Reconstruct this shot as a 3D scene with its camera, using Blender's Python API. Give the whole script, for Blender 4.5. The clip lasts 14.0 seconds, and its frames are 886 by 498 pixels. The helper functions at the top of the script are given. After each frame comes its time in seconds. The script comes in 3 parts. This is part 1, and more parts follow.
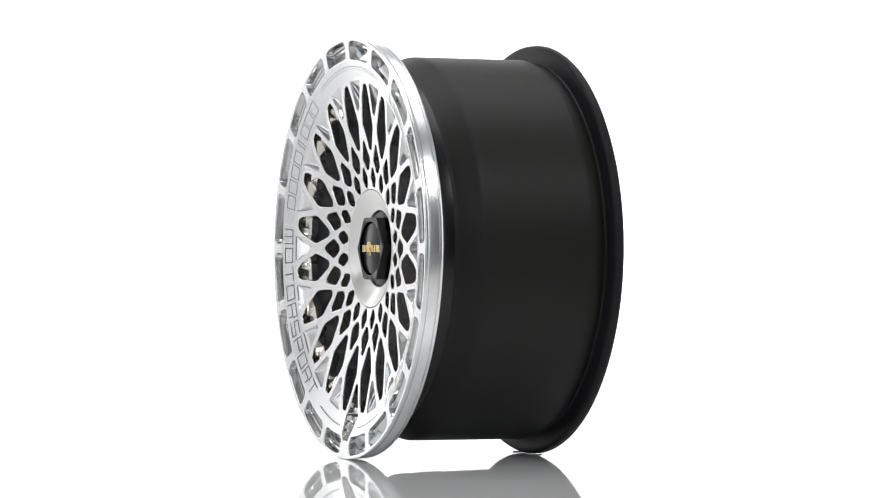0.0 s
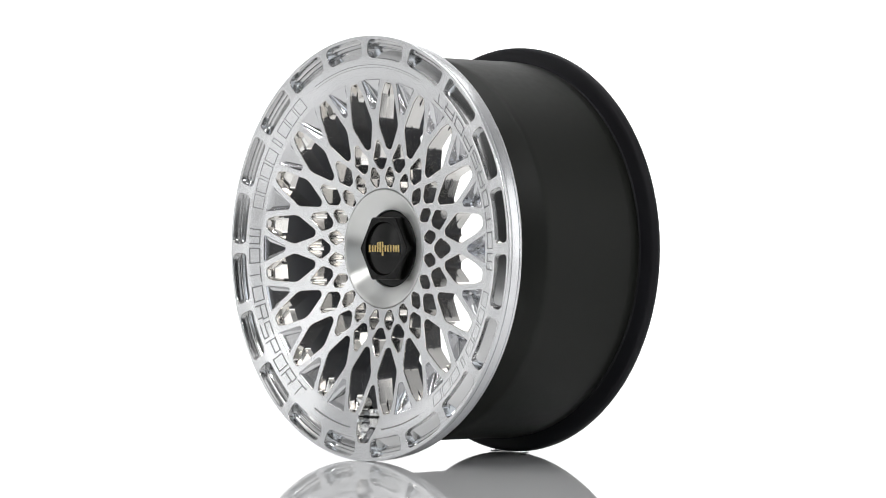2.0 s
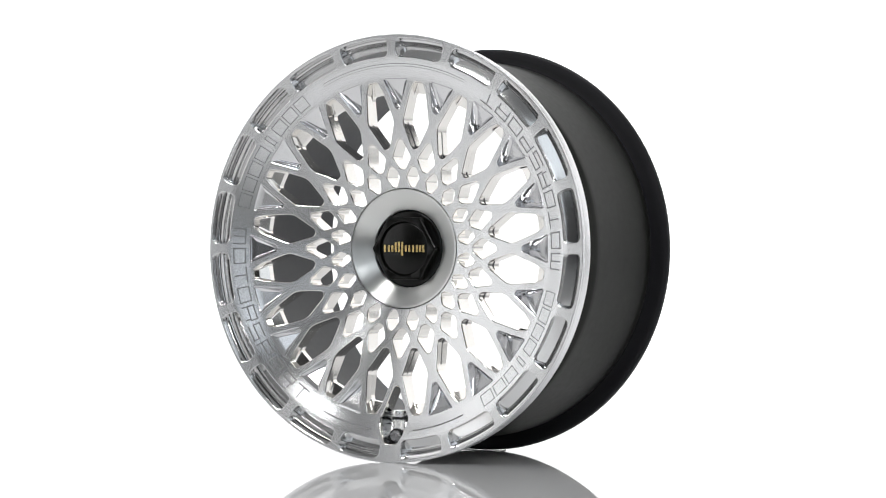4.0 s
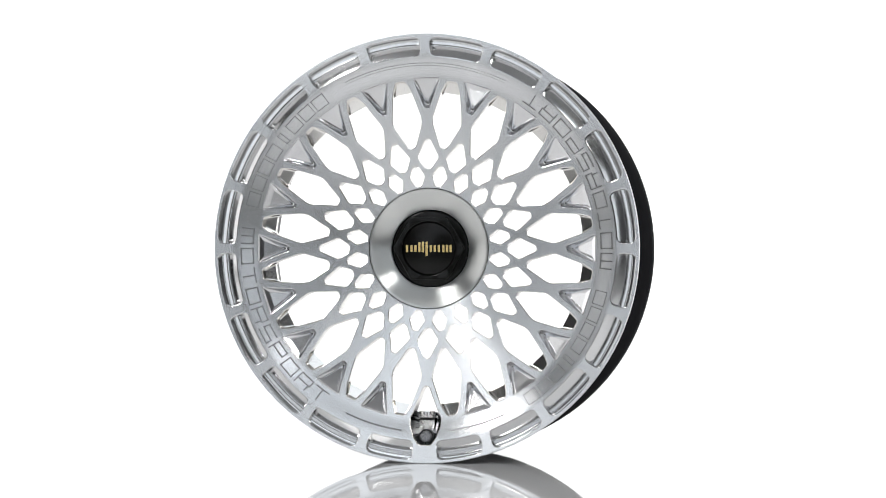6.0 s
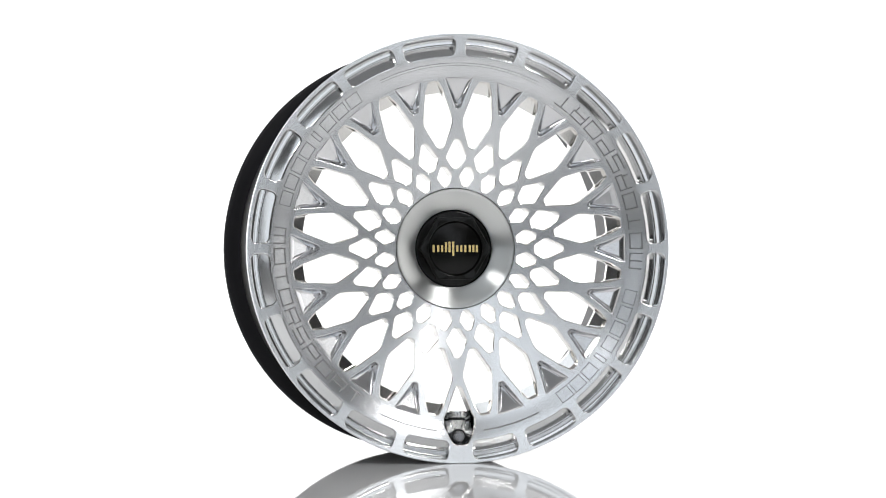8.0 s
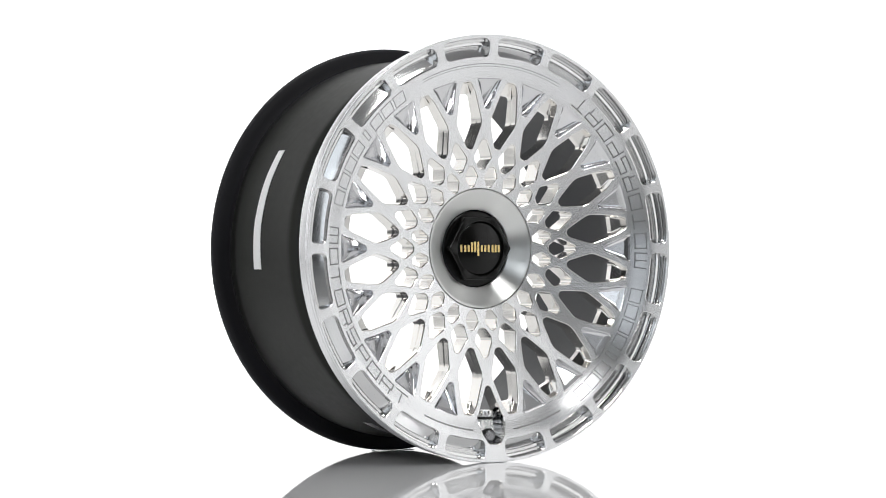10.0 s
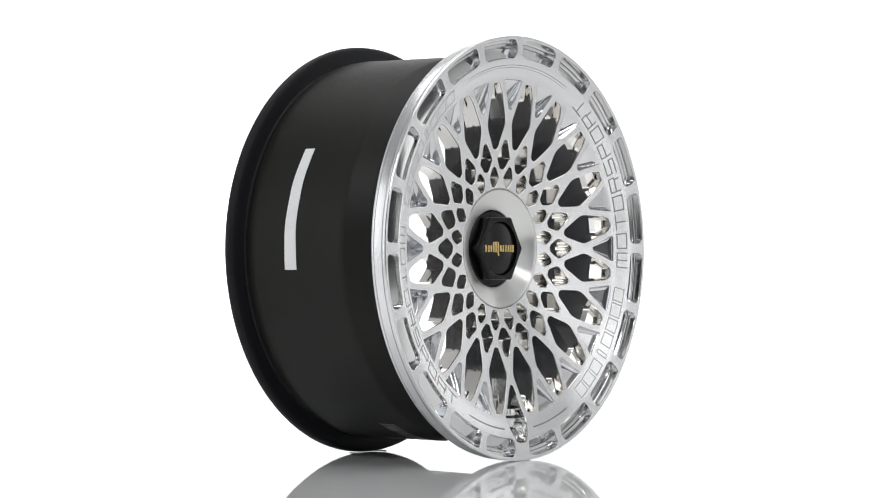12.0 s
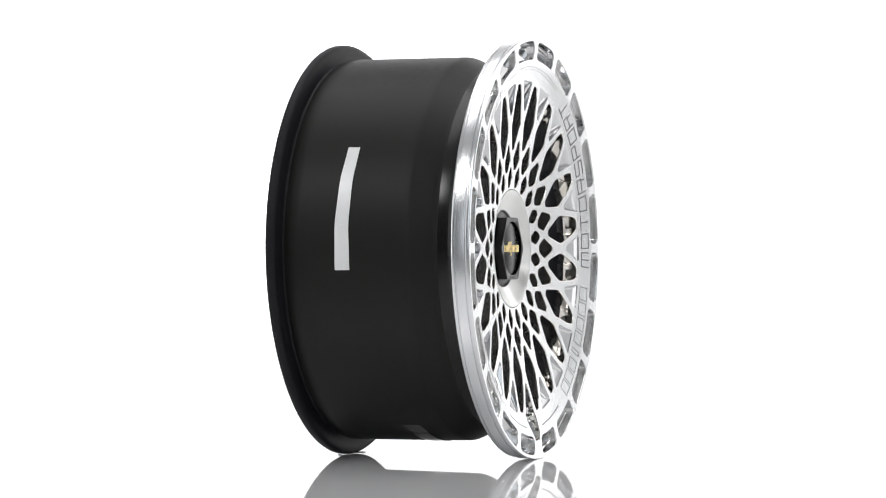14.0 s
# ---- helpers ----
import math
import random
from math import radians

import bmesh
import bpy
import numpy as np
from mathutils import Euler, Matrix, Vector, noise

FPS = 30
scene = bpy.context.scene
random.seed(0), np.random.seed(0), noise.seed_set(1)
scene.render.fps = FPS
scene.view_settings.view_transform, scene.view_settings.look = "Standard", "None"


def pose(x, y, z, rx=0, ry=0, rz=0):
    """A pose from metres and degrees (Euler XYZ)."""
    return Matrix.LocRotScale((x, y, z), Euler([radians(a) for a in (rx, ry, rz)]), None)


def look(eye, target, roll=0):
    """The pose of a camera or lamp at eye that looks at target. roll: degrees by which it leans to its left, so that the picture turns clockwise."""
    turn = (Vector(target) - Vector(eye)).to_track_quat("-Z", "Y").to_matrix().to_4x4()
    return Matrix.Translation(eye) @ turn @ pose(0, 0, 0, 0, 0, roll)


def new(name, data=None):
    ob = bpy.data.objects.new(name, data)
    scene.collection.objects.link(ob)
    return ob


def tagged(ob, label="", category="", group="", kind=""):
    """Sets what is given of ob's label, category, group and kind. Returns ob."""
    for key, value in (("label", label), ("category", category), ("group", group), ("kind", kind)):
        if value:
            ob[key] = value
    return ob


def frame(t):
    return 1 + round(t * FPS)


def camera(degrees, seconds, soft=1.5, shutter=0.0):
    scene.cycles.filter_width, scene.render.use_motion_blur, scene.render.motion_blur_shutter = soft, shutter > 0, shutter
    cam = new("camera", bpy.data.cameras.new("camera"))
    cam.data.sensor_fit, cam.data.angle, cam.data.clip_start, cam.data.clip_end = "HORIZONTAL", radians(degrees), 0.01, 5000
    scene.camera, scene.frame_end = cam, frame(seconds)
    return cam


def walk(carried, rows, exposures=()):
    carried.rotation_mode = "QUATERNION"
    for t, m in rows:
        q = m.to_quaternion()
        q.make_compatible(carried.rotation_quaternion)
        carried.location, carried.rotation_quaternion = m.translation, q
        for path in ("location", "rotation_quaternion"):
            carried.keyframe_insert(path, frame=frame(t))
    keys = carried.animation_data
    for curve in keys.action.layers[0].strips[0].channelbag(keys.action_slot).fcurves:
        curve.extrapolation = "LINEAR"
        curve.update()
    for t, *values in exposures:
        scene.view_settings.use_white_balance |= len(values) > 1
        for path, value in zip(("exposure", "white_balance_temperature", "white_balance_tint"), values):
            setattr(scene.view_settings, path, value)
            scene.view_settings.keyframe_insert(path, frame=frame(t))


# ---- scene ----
from math import cos, sin, pi, tau, hypot, atan2
from mathutils.geometry import delaunay_2d_cdt

# ---------------------------------------------------------------- camera
cam = camera(17.63, 14.0, soft=1.0)
WHEEL_R = 0.2616
eye = (0.0031, -3.6, WHEEL_R + 0.0003)
view = look(eye, (0.0031, 0.0, WHEEL_R - 0.0008))
walk(cam, [(0.0, view), (14.0, view)])

# ---------------------------------------------------------------- world and lights
world = bpy.data.worlds.new("studio")
scene.world = world
world.use_nodes = True
world.node_tree.nodes["Background"].inputs["Color"].default_value = (0.95, 0.97, 1.0, 1)
world.node_tree.nodes["Background"].inputs["Strength"].default_value = 0.2
scene.view_settings.exposure = 0.0


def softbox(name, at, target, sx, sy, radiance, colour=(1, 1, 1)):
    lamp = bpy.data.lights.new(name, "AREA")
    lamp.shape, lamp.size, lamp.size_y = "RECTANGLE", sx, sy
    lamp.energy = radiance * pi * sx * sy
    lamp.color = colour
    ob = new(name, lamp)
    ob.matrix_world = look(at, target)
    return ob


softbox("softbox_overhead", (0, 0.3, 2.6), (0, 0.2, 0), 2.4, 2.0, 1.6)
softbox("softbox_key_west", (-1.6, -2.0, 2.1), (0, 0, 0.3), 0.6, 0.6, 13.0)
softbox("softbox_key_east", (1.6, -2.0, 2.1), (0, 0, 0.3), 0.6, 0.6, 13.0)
# Unseen fill lamps, added to brighten the face seen square-on; blue tints the metal.
softbox("fill_front", (0, -4.3, 2.3), (0, 0, 0.3), 3.2, 1.3, 1.1, (0.87, 0.935, 1.0))
softbox("fill_flank_west", (-1.65, -4.2, 0.95), (0, 0, 0.3), 1.4, 1.7, 1.05, (0.89, 0.945, 1.0))
softbox("fill_flank_east", (1.65, -4.2, 0.95), (0, 0, 0.3), 1.4, 1.7, 1.05, (0.89, 0.945, 1.0))
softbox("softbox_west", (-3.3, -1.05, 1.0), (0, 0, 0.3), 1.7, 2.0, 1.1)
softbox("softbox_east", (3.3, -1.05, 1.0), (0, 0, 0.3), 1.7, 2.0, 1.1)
# Rear fill added out of view, so turned lip pockets reflect brighter.
softbox("fill_rear_west", (-3.55, 2.3, 1.2), (0, 0, 0.3), 2.8, 2.0, 0.42)
softbox("fill_rear_east", (3.55, 2.3, 1.2), (0, 0, 0.3), 2.8, 2.0, 0.42)


# ---------------------------------------------------------------- materials
def material(name, base, rough, metal=0.0, **more):
    m = bpy.data.materials.new(name)
    m.use_nodes = True
    b = m.node_tree.nodes["Principled BSDF"]
    b.inputs["Base Color"].default_value = (*base, 1)
    b.inputs["Roughness"].default_value = rough
    b.inputs["Metallic"].default_value = metal
    for key, value in more.items():
        b.inputs[key.replace("_", " ")].default_value = value
    return m, m.node_tree, b


def add(tree, kind, **values):
    n = tree.nodes.new(kind)
    for key, value in values.items():
        n.inputs[key].default_value = value
    return n


def grain(m, tree, b, scale, rough_lo, rough_hi, bump=0.0, stretch=(1, 1, 1), colours=None):
    """Uneven gloss, and relief, from two sizes of noise in object space."""
    co = tree.nodes.new("ShaderNodeTexCoord")
    mp = tree.nodes.new("ShaderNodeMapping")
    mp.inputs["Scale"].default_value = stretch
    tree.links.new(co.outputs["Object"], mp.inputs["Vector"])
    big = add(tree, "ShaderNodeTexNoise", Scale=scale, Detail=4.0)
    fine = add(tree, "ShaderNodeTexNoise", Scale=scale * 14, Detail=3.0)
    for n in (big, fine):
        tree.links.new(mp.outputs["Vector"], n.inputs["Vector"])
    mix = tree.nodes.new("ShaderNodeMath")
    mix.operation = "MULTIPLY_ADD"
    mix.inputs[1].default_value = 0.5
    tree.links.new(fine.outputs["Fac"], mix.inputs[0])
    half = tree.nodes.new("ShaderNodeMath")
    half.operation = "MULTIPLY"
    half.inputs[1].default_value = 0.5
    tree.links.new(big.outputs["Fac"], half.inputs[0])
    tree.links.new(half.outputs[0], mix.inputs[2])
    ramp = add(tree, "ShaderNodeMapRange")
    ramp.inputs["From Min"].default_value, ramp.inputs["From Max"].default_value = 0.3, 0.7
    ramp.inputs["To Min"].default_value, ramp.inputs["To Max"].default_value = rough_lo, rough_hi
    tree.links.new(mix.outputs[0], ramp.inputs["Value"])
    tree.links.new(ramp.outputs["Result"], b.inputs["Roughness"])
    if colours:
        cr = tree.nodes.new("ShaderNodeValToRGB")
        cr.color_ramp.elements[0].color, cr.color_ramp.elements[1].color = (*colours[0], 1), (*colours[1], 1)
        cr.color_ramp.elements[0].position, cr.color_ramp.elements[1].position = 0.3, 0.7
        tree.links.new(mix.outputs[0], cr.inputs["Fac"])
        tree.links.new(cr.outputs["Color"], b.inputs["Base Color"])
    if bump:
        bp = add(tree, "ShaderNodeBump", Strength=bump, Distance=0.001)
        tree.links.new(fine.outputs["Fac"], bp.inputs["Height"])
        tree.links.new(bp.outputs["Normal"], b.inputs["Normal"])
    return m


def turned_aluminium(name, base, rough, aniso, bump):
    """Lathe-turned metal: fine rings round the wheel's axis, with streaked gloss."""
    m, tree, b = material(name, base, rough, 1.0)
    b.inputs["Anisotropic"].default_value = aniso
    tangent = tree.nodes.new("ShaderNodeTangent")
    tangent.direction_type, tangent.axis = "RADIAL", "Y"
    b.inputs["Anisotropic Rotation"].default_value = 0.25
    tree.links.new(tangent.outputs["Tangent"], b.inputs["Tangent"])
    co = tree.nodes.new("ShaderNodeTexCoord")
    sep = tree.nodes.new("ShaderNodeSeparateXYZ")
    tree.links.new(co.outputs["Object"], sep.inputs["Vector"])
    flat = tree.nodes.new("ShaderNodeCombineXYZ")
    tree.links.new(sep.outputs["X"], flat.inputs["X"])
    tree.links.new(sep.outputs["Z"], flat.inputs["Y"])
    length = tree.nodes.new("ShaderNodeVectorMath")
    length.operation = "LENGTH"
    tree.links.new(flat.outputs["Vector"], length.inputs[0])
    rings = add(tree, "ShaderNodeTexNoise", Scale=800.0, Detail=1.0)
    rings.noise_dimensions = "1D"
    tree.links.new(length.outputs["Value"], rings.inputs["W"])
    cloud = add(tree, "ShaderNodeTexNoise", Scale=9.0, Detail=1.0)
    tree.links.new(co.outputs["Object"], cloud.inputs["Vector"])
    tone = tree.nodes.new("ShaderNodeMixRGB")
    tone.inputs["Color1"].default_value = (*(c * 0.97 for c in base), 1)
    tone.inputs["Color2"].default_value = (*(min(1.0, c * 1.02) for c in base), 1)
    tree.links.new(cloud.outputs["Fac"], tone.inputs["Fac"])
    tree.links.new(tone.outputs["Color"], b.inputs["Base Color"])
    bp = add(tree, "ShaderNodeBump", Strength=bump, Distance=0.0002)
    tree.links.new(rings.outputs["Fac"], bp.inputs["Height"])
    tree.links.new(bp.outputs["Normal"], b.inputs["Normal"])
    return m


FACE = turned_aluminium("turned_aluminium", (0.87, 0.875, 0.885), 0.27, 0.9, 0.05)
HUB = turned_aluminium("turned_hub_aluminium", (0.78, 0.785, 0.765), 0.30, 0.92, 0.04)
LIP = turned_aluminium("polished_lip_aluminium", (0.86, 0.865, 0.88), 0.26, 0.3, 0.02)
POLISH = grain(*material("polished_aluminium", (0.91, 0.89, 0.86), 0.12, 1.0), 40, 0.07, 0.16)
POCKET = grain(*material("satin_milled_aluminium", (0.76, 0.76, 0.76), 0.13, 1.0), 12, 0.1, 0.16)
HOLLOW = grain(*material("smooth_milled_aluminium", (0.76, 0.76, 0.77), 0.16, 1.0), 12, 0.13, 0.19)
MATTE = grain(*material("matte_black_paint", (0.007, 0.007, 0.007), 0.6, 0.0, Specular_IOR_Level=0.2), 10, 0.55, 0.65)
MILLED = grain(*material("milled_aluminium", (0.84, 0.84, 0.83), 0.28, 1.0), 30, 0.2, 0.34, 0.015)
BLACK = grain(*material("satin_black_paint", (0.007, 0.007, 0.007), 0.45, 0.0, Specular_IOR_Level=0.24), 8, 0.42, 0.5, 0.0,
              colours=((0.0085, 0.0092, 0.0073), (0.0107, 0.0115, 0.0092)))
SEAT = grain(*material("gloss_black_paint", (0.008, 0.008, 0.008), 0.22, 0.0, Specular_IOR_Level=0.4), 8, 0.19, 0.26)
FLANGE = grain(*material("blue_black_paint", (0.008, 0.0078, 0.0095), 0.5, 0.0, Specular_IOR_Level=0.2), 8, 0.46, 0.54, 0.0,
               colours=((0.0100, 0.0097, 0.0118), (0.0122, 0.0118, 0.0142)))
INNER = grain(*material("dark_inner_paint", (0.011, 0.012, 0.016), 0.35, 0.0, Specular_IOR_Level=0.35), 9, 0.3, 0.4, 0.0,
              colours=((0.0105, 0.0122, 0.0185), (0.0130, 0.0150, 0.0225)))
CAPBLACK = grain(*material("gloss_black_plastic", (0.004, 0.004, 0.0035), 0.2, 0.0, Specular_IOR_Level=0.25), 50, 0.17, 0.26)
RUBBER = material("black_rubber", (0.012, 0.012, 0.012), 0.5)[0]
GOLD = grain(*material("gold_foil", (0.86, 0.66, 0.28), 0.25, 1.0), 200, 0.2, 0.35)
# Dark colour paints the shade of the engraved cuts.
CUTSHADE = material("engraved_cut_shade", (0.30, 0.30, 0.30), 0.35, 1.0)[0]
DARKCAP = grain(*material("dark_satin_metal", (0.30, 0.30, 0.31), 0.25, 1.0), 60, 0.2, 0.35)
# Paints the shade inside the drilled holes.
HOLESHADE = material("drilled_hole_shade", (0.03, 0.03, 0.03), 0.6, 0.5)[0]
TAPE = grain(*material("white_tape", (0.84, 0.84, 0.84), 0.3, 0.0, Specular_IOR_Level=1.0), 90, 0.26, 0.42, 0.05,
             colours=((0.84, 0.84, 0.84), (0.90, 0.90, 0.89)))
INK = material("pale_marker_ink", (0.88, 0.88, 0.88), 0.5)[0]
CLEARTAPE = grain(*material("clear_tape_on_black", (0.11, 0.11, 0.105), 0.2), 70, 0.15, 0.3, 0.1)
ACRYLIC = material("clear_acrylic", (1, 1, 1), 0.05, 0.0, Transmission_Weight=1.0, IOR=1.49)[0]
DARKWALL = grain(*material("dark_studio_paint", (0.1, 0.1, 0.1), 0.8), 4, 0.7, 0.85, 0.02,
                 colours=((0.09, 0.09, 0.09), (0.115, 0.115, 0.115)))
FLOORM = grain(*material("gloss_white_acrylic", (0.86, 0.86, 0.86), 0.03), 3, 0.012, 0.03)
GREYFLOOR = grain(*material("dull_grey_floor", (0.2, 0.2, 0.2), 0.7), 3, 0.6, 0.8, 0.1, colours=((0.15, 0.15, 0.15), (0.22, 0.22, 0.22)))
WALLM = grain(*material("pale_studio_paint", (0.48, 0.48, 0.48), 0.7), 4, 0.6, 0.8, 0.02,
              colours=((0.46, 0.46, 0.46), (0.50, 0.50, 0.50)))
WHITE = grain(*material("white_studio_paint", (0.78, 0.78, 0.78), 0.8), 4, 0.7, 0.85, 0.02,
              colours=((0.75, 0.75, 0.75), (0.80, 0.80, 0.80)))
# The backdrop glows by itself: its lighting is put in as emission.
GLOW, gt_, gb_ = material("glowing_white_backdrop", (0.5, 0.5, 0.5), 0.9)
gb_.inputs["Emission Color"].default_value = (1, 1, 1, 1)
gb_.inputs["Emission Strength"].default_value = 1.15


# ---------------------------------------------------------------- mesh helpers
def link_mesh(name, me, material_, parent=None, label="", smooth=35):
    me.materials.append(material_)
    if smooth is not None:
        for p in me.polygons:
            p.use_smooth = True
        me.set_sharp_from_angle(angle=radians(smooth))
    ob = new(name, me)
    if parent:
        ob.parent = parent
    if label:
        ob["label"] = label
    return ob


def mesh_of(name, verts, faces):
    me = bpy.data.meshes.new(name)
    me.from_pydata([tuple(v) for v in verts], [], [tuple(f) for f in faces])
    me.validate()
    bm = bmesh.new()
    bm.from_mesh(me)
    bmesh.ops.recalc_face_normals(bm, faces=bm.faces)
    bm.to_mesh(me)
    bm.free()
    return me


def part(name, verts, faces, material_, parent, label="", smooth=35):
    return link_mesh(name, mesh_of(name, verts, faces), material_, parent, label, smooth)


def spot(r, a, d):
    """A place on the wheel: r from its axis, at angle a from 3 o'clock, d forward of the turning axis."""
    return (r * cos(a), -d, r * sin(a))


def revolve(profile, n=192, closed=False):
    """A ring from (r, d) pairs round the wheel's axis."""
    verts = [spot(r, tau * i / n, d) for i in range(n) for r, d in profile]
    k, faces = len(profile), []
    for i in range(n):
        for j in range(k if closed else k - 1):
            a, b = i * k + j, i * k + (j + 1) % k
            c, e = ((i + 1) % n) * k + (j + 1) % k, ((i + 1) % n) * k + j
            faces.append((a, b, c, e))
    return verts, faces


def rounded(poly, radius, steps=5):
    """Corners of a closed polygon rounded off; radius: one for all or a list."""
    out, n = [], len(poly)
    for i in range(n):
        p, q, s = Vector(poly[i - 1]), Vector(poly[i]), Vector(poly[(i + 1) % n])
        u, v = (p - q), (s - q)
        lu, lv = u.length, v.length
        u, v = u / lu, v / lv
        ang = max(u.angle(v), 0.05)
        want = radius[i] if isinstance(radius, (list, tuple)) else radius
        t = min(want / math.tan(ang / 2), 0.48 * lu, 0.48 * lv)
        a, b = q + u * t, q + v * t
        for k in range(steps + 1):
            f = k / steps
            out.append(((1 - f) ** 2 * a + 2 * f * (1 - f) * q + f * f * b)[:])
    return out


def inset(poly, by):
    """A polygon's outline moved inwards."""
    n, out = len(poly), []
    area = sum(poly[i - 1][0] * poly[i][1] - poly[i][0] * poly[i - 1][1] for i in range(n))
    side = 1 if area > 0 else -1
    for i in range(n):
        t = Vector(poly[(i + 1) % n]) - Vector(poly[i - 1])
        t.normalize()
        out.append((poly[i][0] - side * t.y * by, poly[i][1] + side * t.x * by))
    return out


def kite(pairs, a):
    """A symmetric outline on the spoke at angle a from (r, half width) pairs."""
    pts = [(r, h) for r, h in pairs] + [(r, -h) for r, h in reversed(pairs)]
    return [(r * cos(a) - h * sin(a), r * sin(a) + h * cos(a)) for r, h in pts]


def arc_box(r0, r1, a0, a1, n=14):
    """A curved slot between two radii and two angles."""
    outer = [(r1 * cos(a0 + (a1 - a0) * i / n), r1 * sin(a0 + (a1 - a0) * i / n)) for i in range(n + 1)]
    inner = [(r0 * cos(a1 - (a1 - a0) * i / n), r0 * sin(a1 - (a1 - a0) * i / n)) for i in range(n + 1)]
    return outer + inner


# ---------------------------------------------------------------- the studio
def slab(name, x0, x1, y0, y1, z0, z1, material_, label, category, kind="structure"):
    v = [(x, y, z) for x in (x0, x1) for y in (y0, y1) for z in (z0, z1)]
    f = [(0, 1, 3, 2), (4, 6, 7, 5), (0, 4, 5, 1), (2, 3, 7, 6), (0, 2, 6, 4), (1, 5, 7, 3)]
    return tagged(part(name, v, f, material_, None, smooth=None), label, category, kind=kind)


# Out of view: a grey floor added to cut white bounce into the metal.
slab("unseen_front_floor", -4, 4, -5, -1.1, -0.06, -0.02, GREYFLOOR, "dull grey floor out of view, added to darken reflections from below", "floor")
slab("floor", -4, 4, -1.1, 4, -0.05, 0.0, FLOORM, "glossy white acrylic studio floor mirroring the wheel", "floor")
slab("backdrop", -4, 4, 4.0, 4.1, 0.0, 3.2, GLOW, "seamless white studio backdrop, its even light put in as glow", "backdrop")
# Unseen white panels, added as reflectors for the face when it turns aside.
slab("bounce_panel_west", -4.0, -3.9, -0.9, 4.0, 0.0, 3.2, WHITE, "plain white panel out of view, added to brighten the turned face", "backdrop")
slab("bounce_panel_east", 3.9, 4.0, -0.9, 4.0, 0.0, 3.2, WHITE, "plain white panel out of view, added to brighten the turned face", "backdrop")
# Unseen walls closing the room, set dark so polished metal reflects dark.
slab("wall_west", -4.1, -4.0, -5, 4, 0.0, 3.2, DARKWALL, "plain dark grey wall out of view, keeping reflections dark", "wall")
slab("wall_east", 4.0, 4.1, -5, 4, 0.0, 3.2, DARKWALL, "plain dark grey wall out of view, keeping reflections dark", "wall")
slab("wall_south", -4, 4, -5.1, -5.0, 0.0, 3.2, DARKWALL, "plain dark grey wall out of view, keeping reflections dark", "wall")
slab("ceiling", -4.1, 4.1, -5.1, 4.1, 3.2, 3.3, WALLM, "plain pale grey studio ceiling", "ceiling")


# ---------------------------------------------------------------- the wheel
N = 20
STEP = tau / N
FRONT = ((0.045, 0.0940), (0.074, 0.0970), (0.105, 0.1020), (0.150, 0.1105), (0.180, 0.1158), (0.2085, 0.1195),
         (0.2120, 0.1206), (0.2300, 0.1274), (0.2345, 0.1288), (0.258, 0.1311), (0.270, 0.1320))


def front(r):
    """How far forward the face stands at the radius r."""
    return float(np.interp(r, [p[0] for p in FRONT], [p[1] for p in FRONT]))


def front_slope(r):
    return (front(r + 0.006) - front(r - 0.006)) / 0.012


def thick(r):
    return float(np.interp(r, (0.07, 0.13, 0.20), (0.030, 0.026, 0.021)))


BIG_FRONT = ((0.2052, 0.0056), (0.1928, 0.0110), (0.1552, 0.0184), (0.1238, 0.0038))
BIG_WALL = ((0.2040, 0.0058), (0.1920, 0.0112), (0.1552, 0.0184), (0.1238, 0.0038))
BIG_BACK = ((0.1912, 0.0100), (0.1870, 0.0124), (0.1552, 0.0182), (0.1245, 0.0038))
MID = ((0.1340, 0.0030), (0.1120, 0.0129), (0.0982, 0.0040))
SMALL = ((0.1016, 0.0032), (0.0888, 0.0092), (0.0768, 0.0030))
TRIANGLE = ((0.2080, 0.0170), (0.1718, 0.0030))
VALVE_SLOT = ((0.1688, 0.0030), (0.2010, 0.0156), (0.2060, 0.0186), (0.2150, 0.0186), (0.2290, 0.0140), (0.2390, 0.0078))
POCKET_R0, POCKET_R1 = 0.2345, 0.2570
DOWN = radians(270)


def big_outline(a, which):
    return rounded(kite(which, a), [0.004, 0.016, 0.020, 0.006, 0.006, 0.020, 0.016, 0.004], 7)


def mid_outline(a):
    return rounded(kite(MID, a), 0.0058)


def small_outline(a):
    return rounded(kite(SMALL, a), 0.0046)


def triangle_outline(a):
    return rounded(kite(TRIANGLE, a), [0.0016, 0.0030, 0.0030, 0.0016], 6)


def pocket_outline(lo, hi):
    c = rounded([(POCKET_R1, lo * 0.246), (POCKET_R1, hi * 0.246), (POCKET_R0, hi * 0.246), (POCKET_R0, lo * 0.246)], 0.0078)
    out = []
    n = len(c)
    for i in range(n):
        (r0, s0), (r1, s1) = c[i], c[(i + 1) % n]
        k = 12 if abs(s1 - s0) > 0.02 else 1
        for j in range(k):
            r, s = r0 + (r1 - r0) * j / k, (s0 + (s1 - s0) * j / k) / 0.246
            out.append((r * cos(s), r * sin(s)))
    return out


POCKET_HALF = radians(7.5)
POCKET_SHORT = (radians(3.5) - STEP / 2, POCKET_HALF)

through_front = [big_outline(STEP * (k + 0.5), BIG_FRONT) for k in range(N)]
through_front += [mid_outline(STEP * k) for k in range(N)] + [small_outline(STEP * (k + 0.5)) for k in range(N)]
through_back = [big_outline(STEP * (k + 0.5), BIG_BACK) for k in range(N)] + through_front[N:]
valve_front = rounded(kite(VALVE_SLOT, DOWN), 0.006)
triangles = [triangle_outline(STEP * k) for k in range(N) if k != 15]


